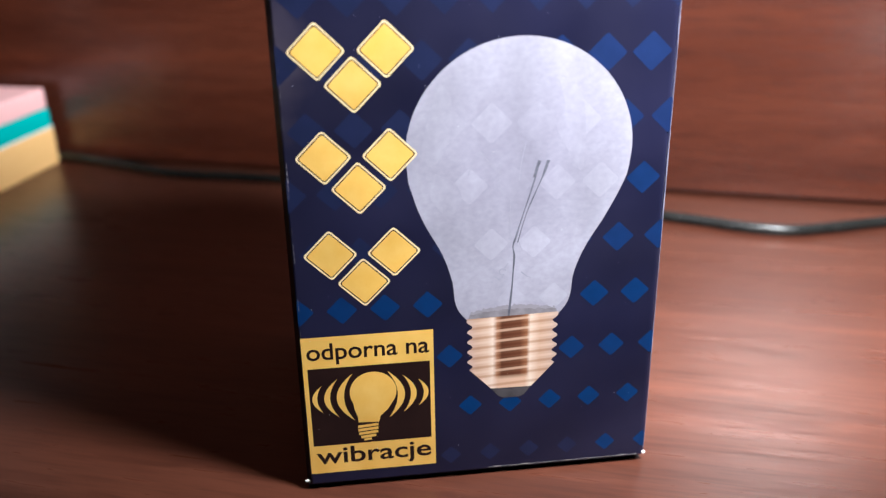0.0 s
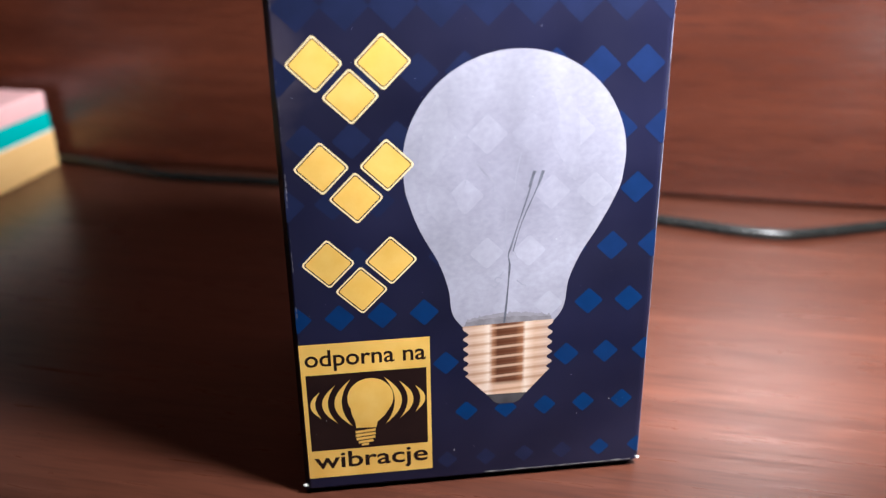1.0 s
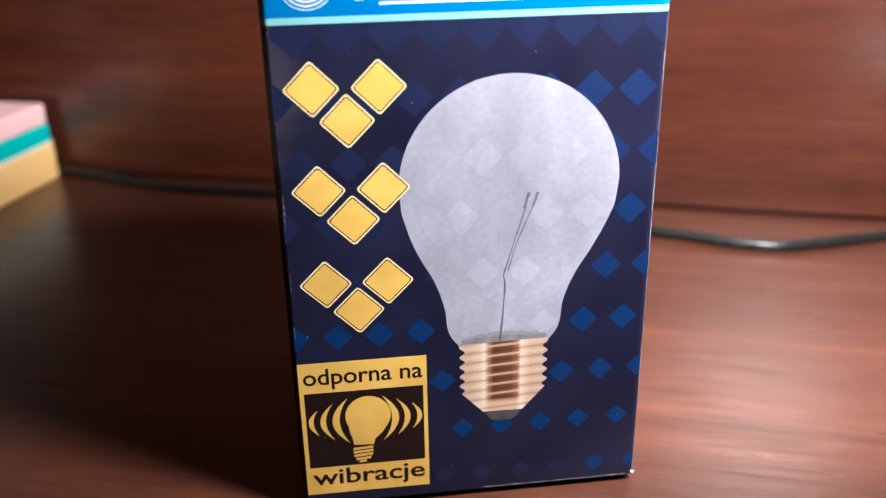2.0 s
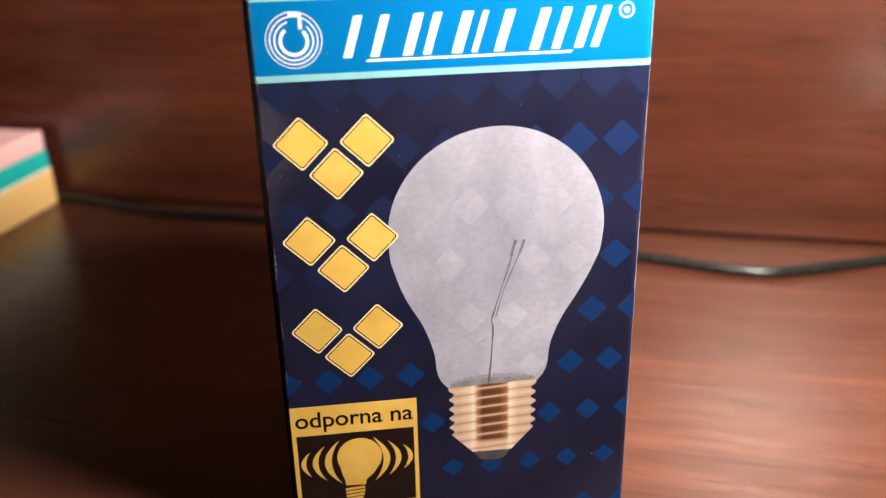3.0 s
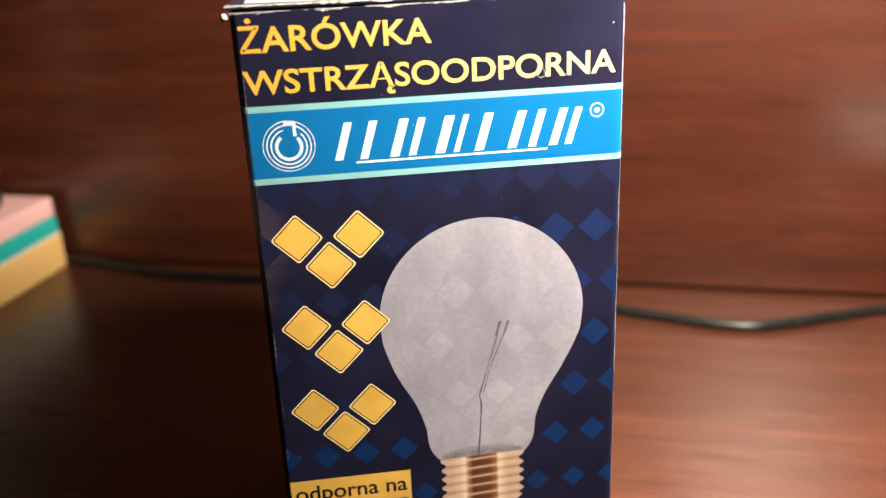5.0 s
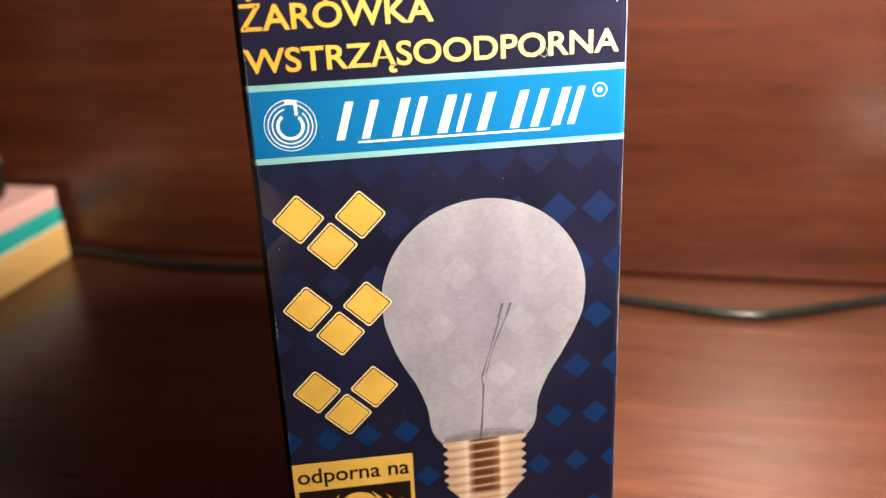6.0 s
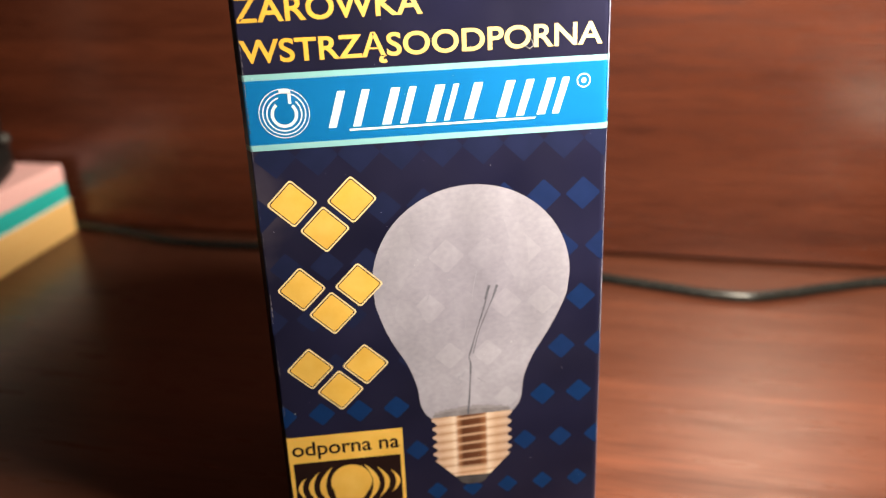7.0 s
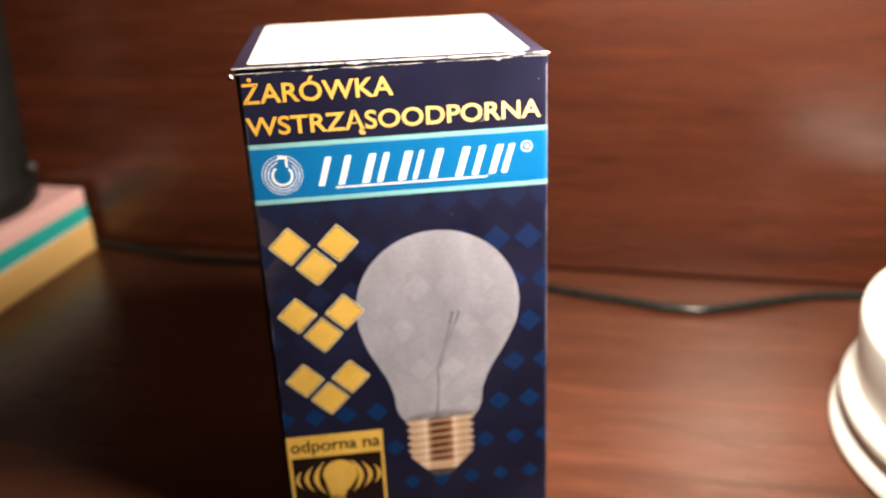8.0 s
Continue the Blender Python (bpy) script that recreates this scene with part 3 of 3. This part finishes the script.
for k in range(3, 8):
    zc, off = 5 + 10 * k, (2.2 if k % 2 == 0 else 5.7)
    hs = (0, 0, 0, 2.6, 2.9, 3.1, 3.3, 3.5)[k]
    for j in range(-5, 5):
        xc = off + 7 * j
        if inside(xc, zc, hs + 0.3 if k > 5 else 2.6):
            part("pale_diamond", flat_bm([diamond(xc, zc, hs, hs, 0.5)], 0.05), faint_print if (k, j) in FAINT else pale_print, bulb)


def smooth_line(points, per=6):
    """A curve through the points."""
    out, n = [], len(points)
    for i in range(n - 1):
        p0, p1, p2, p3 = (Vector(points[max(0, min(n - 1, i + d))]) for d in (-1, 0, 1, 2))
        for k in range(per):
            u = k / per
            v = 0.5 * (2 * p1 + (p2 - p0) * u + (2 * p0 - 5 * p1 + 4 * p2 - p3) * u * u + (3 * p1 - p0 - 3 * p2 + p3) * u ** 3)
            out.append((v.x, v.y))
    return out + [tuple(points[-1])]


# irregular pale reflexes at both sides of the glass
for seed, pts in ((1, [(-5.6, 71.5), (-4.0, 69.8), (-4.3, 66.5), (-4.8, 62.0), (-7.0, 58.5), (-8.6, 61.0), (-7.6, 66.0)]),
                  (2, [(12.6, 71.8), (14.6, 71.0), (16.4, 67.6), (17.0, 61.0), (16.2, 56.8), (14.2, 60.5), (12.2, 64.4), (13.4, 67.2)]),
                  (3, [(-6.5, 57.2), (-3.6, 55.8), (-2.2, 52.6), (-4.4, 50.2), (-7.4, 53.4)])):
    rough_edge = [(x + 0.5 * noise.noise(Vector((x * 2, z * 2, seed))), z + 0.5 * noise.noise(Vector((z * 2, x * 2, seed)))) for x, z in pts]
    part("pale_reflex", flat_bm([smooth_line(rough_edge + rough_edge[:1])[:-1]], 0.055), faint_print, bulb)
wires = [[(5.2, 31.9), (5.6, 36), (5.9, 40.5), (6.0, 42.8), (5.75, 44.4), (6.2, 46.0), (7.2, 49.5), (8.6, 54.0), (9.6, 57.6)], [(6.5, 45.0), (7.8, 49.8), (9.8, 54.8), (11.1, 57.8)]]
part("lead_wire", ribbon_bm([smooth_line(wires[0])], lambda u: 0.31 - 0.13 * u + 0.07 * math.sin(u * 23), 0.08), wire_ink, bulb, "dark printed lead wire")
part("lead_wire", ribbon_bm([smooth_line(wires[1])], lambda u: 0.12 + 0.12 * u + 0.05 * math.sin(u * 17), 0.08), wire_ink, bulb, "dark printed lead wire")
for x0, x1 in ((8.9, 9.8), (10.3, 11.2)):
    part("wire_end", ribbon_bm([[(x0, 56.0), ((x0 + x1) / 2, 57.4), (x1, 58.7)]], lambda u: 0.22 + 0.32 * u, 0.085), wire_ink, bulb, "dark printed hook end")
faint = [[(7.6, 61.8), (6.9, 58.6), (6.6, 55.6)], [(0.4, 60.6), (-0.8, 58.9), (-1.5, 56.8)], [(3.6, 58.5), (3.4, 55.4), (4.2, 53.0)], [(5.3, 52.6), (5.2, 48.0), (5.3, 45.6)],
         [(0.4, 60.6), (2.5, 58.0), (3.8, 56.8)], [(7.3, 43.5), (6.7, 45.2), (6.2, 46.3)]]
part("support_wire", ribbon_bm([smooth_line(w) for w in faint], 0.11, 0.075), soft_wire_ink, bulb, "faint printed support wires")
part("wire_loop", ribbon_bm([arc(4.1, 40.0, 0.55, 20, 300, 14), [(4.4, 40.7), (5.0, 41.5)], [(2.6, 39.4), (3.5, 38.7), (4.2, 39.2)], [(7.2, 39.8), (8.2, 38.9), (8.8, 38.7)]], 0.2, 0.075), soft_wire_ink, bulb, "faint printed wire loop")
skirt = [(-1.6, 31.75)] + [(-1.3 + 14.6 * i / 24, 32.6 + 0.55 * math.sin(math.pi * i / 24) + 0.45 * noise.noise(Vector((i * 1.3, 0, 0)))) for i in range(25)] + [(13.5, 31.75)]
haze = [(-1.4, 31.75)] + [(-1.2 + 14.3 * i / 60, 33.0 + 0.9 * math.sin(math.pi * i / 60) + 0.6 * noise.noise(Vector((i * 0.6, 4, 0)))) for i in range(61)] + [(13.2, 31.75)]
part("cap_haze", flat_bm([haze], 0.06), mottled("cap_haze_ink", (0.235, 0.215, 0.245), (0.29, 0.265, 0.30), 700, 0.5), bulb, "grey printed haze above the cap")
part("cap_shade", flat_bm([skirt], 0.065), rim_ink, bulb, "grey printed shading above the cap")
left, right = [], []
for i in range(97):
    z = 31.9 - (31.9 - 22.2) * i / 96
    w = 7.75 - 0.5 * (i > 6) + 0.45 * math.sin((31.9 - z) / 1.9 * 2 * math.pi - 0.4) * (i > 6)
    left.append((5.9 - w, z - 0.15))
    right.append((5.95 + w, z + 0.15))
thread = left + [(2.3, 18.0), (9.3, 17.9)] + right[::-1]
part("cap_picture", flat_bm([thread], 0.07), cap_print, bulb, "printed brass screw cap with threads")
part("cap_tip", flat_bm([[(2.3, 18.05), (3.6, 16.4), (4.6, 15.95), (7.2, 15.95), (8.1, 16.4), (9.3, 17.95), (5.8, 17.75)]], 0.07), tip_ink, bulb, "dark printed contact tip")

# gold foil diamonds in threes
for row, (za, zb) in enumerate(((76.85, 71.8), (60.85, 55.75), (44.8, 39.8))):
    for cx, cz in ((-23.65 + 0.05 * row, za), (-13.55 + 0.05 * row, za), (-18.55 + 0.06 * row, zb)):
        tile = part("gold_diamond", flat_bm([diamond(cx, cz, 4.36, 4.36, 0.55)], 0.09), gold_edge, carton, "shiny gold foil diamond with a dark outline")
        part("outline", flat_bm([diamond(cx, cz, 3.97, 3.97, 0.45)], 0.10), brown_ink, tile)
        part("foil", flat_bm([diamond(cx, cz, 3.735, 3.735, 0.36)], 0.11), gold, tile)

# gold label: resists vibration
tag = part("vibration_label", flat_bm([[(-29.4, 3.5), (-7.5, 3.5), (-7.5, 30.4), (-29.4, 30.4)]], 0.06), gold, carton, "gold label with a bulb between vibration waves")
part("dark_field", flat_bm([[(-28.65, 9.2), (-8.2, 9.2), (-8.2, 24.5), (-28.65, 24.5)]], 0.08), brown_ink, tag, "dark brown square")
words("letter", "odporna na", -28.6, -8.25, 25.1, 29.2, 0.08, brown_ink, tag, 0.013, label="dark brown letter")
words("letter", "wibracje", -28.3, -8.3, 4.3, 8.7, 0.08, brown_ink, tag, 0.015, label="dark brown letter")
ico = [(-20.7, 13.4), (-20.8, 14.6), (-21.3, 16.2)] + arc(-17.95, 19.25, 3.95, 208, -28, 40) + [(-15.6, 15.6), (-16.9, 14.4), (-17.2, 13.2)]
part("bulb_sign", flat_bm([ico], 0.10), gold, tag, "gold bulb sign")
for i in range(4):
    z = 13.0 - 0.72 * i
    w = (1.75, 1.75, 1.65, 1.3)[i]
    part("bulb_sign_thread", flat_bm([[(-19.1 - w, z - 0.25), (-19.1 + w, z), (-19.1 + w, z - 0.52), (-19.1 - w, z - 0.77)]], 0.10), gold, tag)
part("bulb_sign_tip", flat_bm([[(-19.9, 10.0), (-18.6, 10.15), (-18.6, 9.7), (-19.9, 9.55)]], 0.10), gold, tag)
for sx, tips in ((-1, (-21.25, -23.85, -26.5)), (1, (-15.45, -12.95, -10.25))):
    for tip, bow, half, thick in zip(tips, (2.9, 2.4, 1.75), (4.65, 3.75, 2.65), (1.25, 1.0, 0.85)):
        inner, outer = [], []
        for i in range(17):
            u = -1 + 2 * i / 16
            outer.append((tip + sx * bow * (1 - u * u), 18.5 + half * u))
            inner.append((tip + sx * (bow - thick) * (1 - u * u), 18.5 + half * u))
        part("wave_sign", flat_bm([outer + inner[-2:0:-1]], 0.10), gold, tag)

# gold title
words("title_letter", "\u017bAR\u00d3WKA", -29.2, -0.05, 107.1, 112.3, 0.06, gold_text, carton, 0.017, label="gold title letter")
words("title_letter", "WSTRZ\u0104SOODPORNA", -29.3, 29.4, 99.7, 104.7, 0.06, gold_text, carton, 0.017, label="gold title letter")

# round emblem and brand drawn as plain white shapes
emblem = part("emblem", ribbon_bm([arc(-23.35, 92.45, 4.05, 0, 352.5, 47)], 0.12, 0.06, True), white_ink, carton, "white ring emblem with a gap at its top")
part("ring", ribbon_bm([arc(-23.35, 92.4, 3.45, 0, 352.5, 47)], 0.18, 0.06, True), white_ink, emblem)
part("ring", ribbon_bm([arc(-23.35, 92.35, 2.8, 105, 405, 40)], 0.22, 0.06), white_ink, emblem)
part("ring", ribbon_bm([arc(-23.35, 92.3, 1.95, 125, 405, 40)], 0.52, 0.06), white_ink, emblem)
part("neck", ribbon_bm([[(-23.9, 96.15), (-22.3, 96.1), (-22.3, 94.0)]], 0.55, 0.06), white_ink, emblem)
SL = 0.30
for at_x, wide in ((-16.4, 1.3), (-12.4, 1.3), (-7.6, 1.5), (-4.6, 1.2), (-0.3, 1.6), (2.7, 0.9), (6.1, 1.5), (11.5, 1.5), (14.9, 1.3), (18.4, 1.4), (21.0, 1.2)):
    part("brand_bar", flat_bm([[(at_x, 89.55), (at_x + wide, 89.55), (at_x + wide + 6.2 * SL, 95.6), (at_x + 6.2 * SL, 95.6)]], 0.06), white_ink, body, "slanted white bar of the brand mark")
part("brand_underline", flat_bm([[(-13.0, 88.85), (18.0, 88.85), (18.3, 89.2), (-13.0, 89.2)]], 0.06), white_ink, body, "thin white underline of the brand mark")
part("brand_ring", ribbon_bm([arc(26.4, 94.85, 1.1, 0, 345, 23)], 0.2, 0.06, True), white_ink, body, "small white ring")
part("brand_dot", flat_bm([arc(26.4, 94.85, 0.45, 0, 340, 12)], 0.06), white_ink, body)

# dust and scuffs on the print
specks = []
rng = random.Random(11)
for i in range(70):
    x, z, r = rng.uniform(-30, 30), rng.uniform(6, 111), rng.choice((0.04, 0.045, 0.05, 0.065, 0.10))
    a = rng.uniform(0, 6.28)
    k = rng.uniform(0.3, 1.0)
    specks.append([(x + r * math.cos(a + t) * k, z + r * math.sin(a + t)) for t in (0, 1.2, 2.4, 3.7, 5.0)])
tagged(part("dust", flat_bm(specks, 0.12), dust_white, body, "white dust specks and nicks"), kind="stuff")
part("scuff", ribbon_bm([[(15.6, 101.2), (16.6, 101.0), (17.2, 100.6), (17.9, 101.1), (17.6, 102.0), (17.1, 102.6)]], 0.16, 0.12), grey_wear, body, "scuffed spot in the print")

# pad block of sticky notes standing against the panel
AX = Matrix.Rotation(math.atan2(-0.36, 1.0), 4, "Z")
pads = empty("note_block", Matrix.Translation((-0.1243, 0.2075, 0.0)) @ AX)
tagged(pads, "block of orange, teal and pink paper note pads by the panel", "note block")
for name, z0, z1, mat, label, dx in (("pad", 0.0, 0.0142, orange_paper, "thick pale orange pad", 0.0), ("pad", 0.0143, 0.0208, teal_paper, "thin teal pad", -0.0006),
                                     ("pad", 0.0209, 0.0284, pink_paper, "pink pad", -0.0011)):
    part(name, box_bm(-0.076 + dx, dx, -0.076, 0.0, z0, z1, 0.0007, 2), mat, pads, label)
part("backing_sheet", box_bm(-0.0762, -0.0002, -0.0762, 0.0, 0.0139, 0.0144), white_panel, pads, "thin white backing sheet")

# black holder standing on the notes
CUPX, CUPY, CUPR = -0.1715, 0.187, 0.034
cup = empty("pen_holder", Matrix.Translation((CUPX, CUPY, 0.0285)))
tagged(cup, "black plastic round holder standing on the note block", "pen holder")
part("cup", lathe_bm([(CUPR - 0.003, 0.0), (CUPR, 0.003), (CUPR, 0.011), (CUPR - 0.002, 0.014), (CUPR + 0.002, 0.10), (CUPR + 0.002, 0.104), (CUPR - 0.001, 0.104), (CUPR - 0.004, 0.012)]), black_plastic, cup, smooth=True)
knob = lathe_bm([(0.0016, 0.0), (0.0019, 0.0010), (0.0019, 0.0028), (0.0013, 0.0036)], 20)
kb = part("knob", knob, grey_plastic, cup, "small grey knob", True)
kb.matrix_local = pose(CUPR - 0.001, 0.0, 0.016, 0, 70, 0)

# cable along the panel
bends = [(-0.150, 0.2195, 0.003), (-0.128, 0.2105, 0.0030), (-0.1029, 0.197, 0.0022), (-0.0808, 0.1833, 0.0018), (-0.0605, 0.176, 0.0018), (-0.0466, 0.1712, 0.0018), (-0.01, 0.158, 0.0018), (0.04, 0.136, 0.0018),
         (0.077, 0.1133, 0.0018), (0.0862, 0.1076, 0.0018), (0.0957, 0.1015, 0.0018), (0.1074, 0.0969, 0.0018), (0.1214, 0.0973, 0.0018), (0.1365, 0.0988, 0.0018), (0.155, 0.099, 0.0018), (0.176, 0.092, 0.0018), (0.182, 0.068, 0.003)]


def tube_along(points, r, steps=12, per=8):
    line = []
    n = len(points)
    for i in range(n - 1):
        p0, p1, p2, p3 = (Vector(points[max(0, min(n - 1, i + d))]) for d in (-1, 0, 1, 2))
        for k in range(per):
            t = k / per
            line.append(0.5 * (2 * p1 + (p2 - p0) * t + (2 * p0 - 5 * p1 + 4 * p2 - p3) * t * t + (3 * p1 - p0 - 3 * p2 + p3) * t ** 3))
    line.append(Vector(points[-1]))
    bm = bmesh.new()
    rings = []
    for i, c in enumerate(line):
        d = (line[min(i + 1, len(line) - 1)] - line[max(i - 1, 0)]).normalized()
        side = d.cross(Vector((0, 0, 1))).normalized()
        up2 = side.cross(d)
        rings.append([bm.verts.new(c + r * (math.cos(2 * math.pi * k / steps) * side + math.sin(2 * math.pi * k / steps) * up2)) for k in range(steps)])
    for a, b2 in zip(rings, rings[1:]):
        for k in range(steps):
            j = (k + 1) % steps
            bm.faces.new((a[k], b2[k], b2[j], a[j]))
    bm.faces.new(rings[0])
    bm.faces.new(rings[-1][::-1])
    bmesh.ops.recalc_face_normals(bm, faces=bm.faces[:])
    return bm


tagged(part("power_cable", tube_along(bends, 0.0016), cable_rubber, None, "", True), "thin glossy black power cable lying along the panel", "cable")

# round white base of a desk lamp
base = empty("lamp_base", Matrix.Translation((0.182, 0.0, 0.0)))
tagged(base, "round stepped white plastic lamp base with a cream rim", "lamp base")
part("foot_ring", lathe_bm([(0.0690, 0.0), (0.0700, 0.0006), (0.0700, 0.0016), (0.0692, 0.0034), (0.0676, 0.0050), (0.0655, 0.0058), (0.04, 0.006)], 96), lamp_white, base, "off-white foot ring", True)
part("groove_ring", lathe_bm([(0.0668, 0.0054), (0.0664, 0.0070), (0.0660, 0.0086), (0.04, 0.0086)], 96), lamp_cream, base, "yellowed cream ring in the groove", True)
part("plate", lathe_bm([(0.0655, 0.0083), (0.0680, 0.0088), (0.0683, 0.0098), (0.0678, 0.0116), (0.0664, 0.0130), (0.0645, 0.0137), (0.04, 0.0138)], 96), lamp_white, base, "", True)
part("drum", lathe_bm([(0.0638, 0.0137), (0.0643, 0.016), (0.0653, 0.0312), (0.0649, 0.0336), (0.0628, 0.0353), (0.02, 0.0362)], 96), lamp_white, base, "", True)
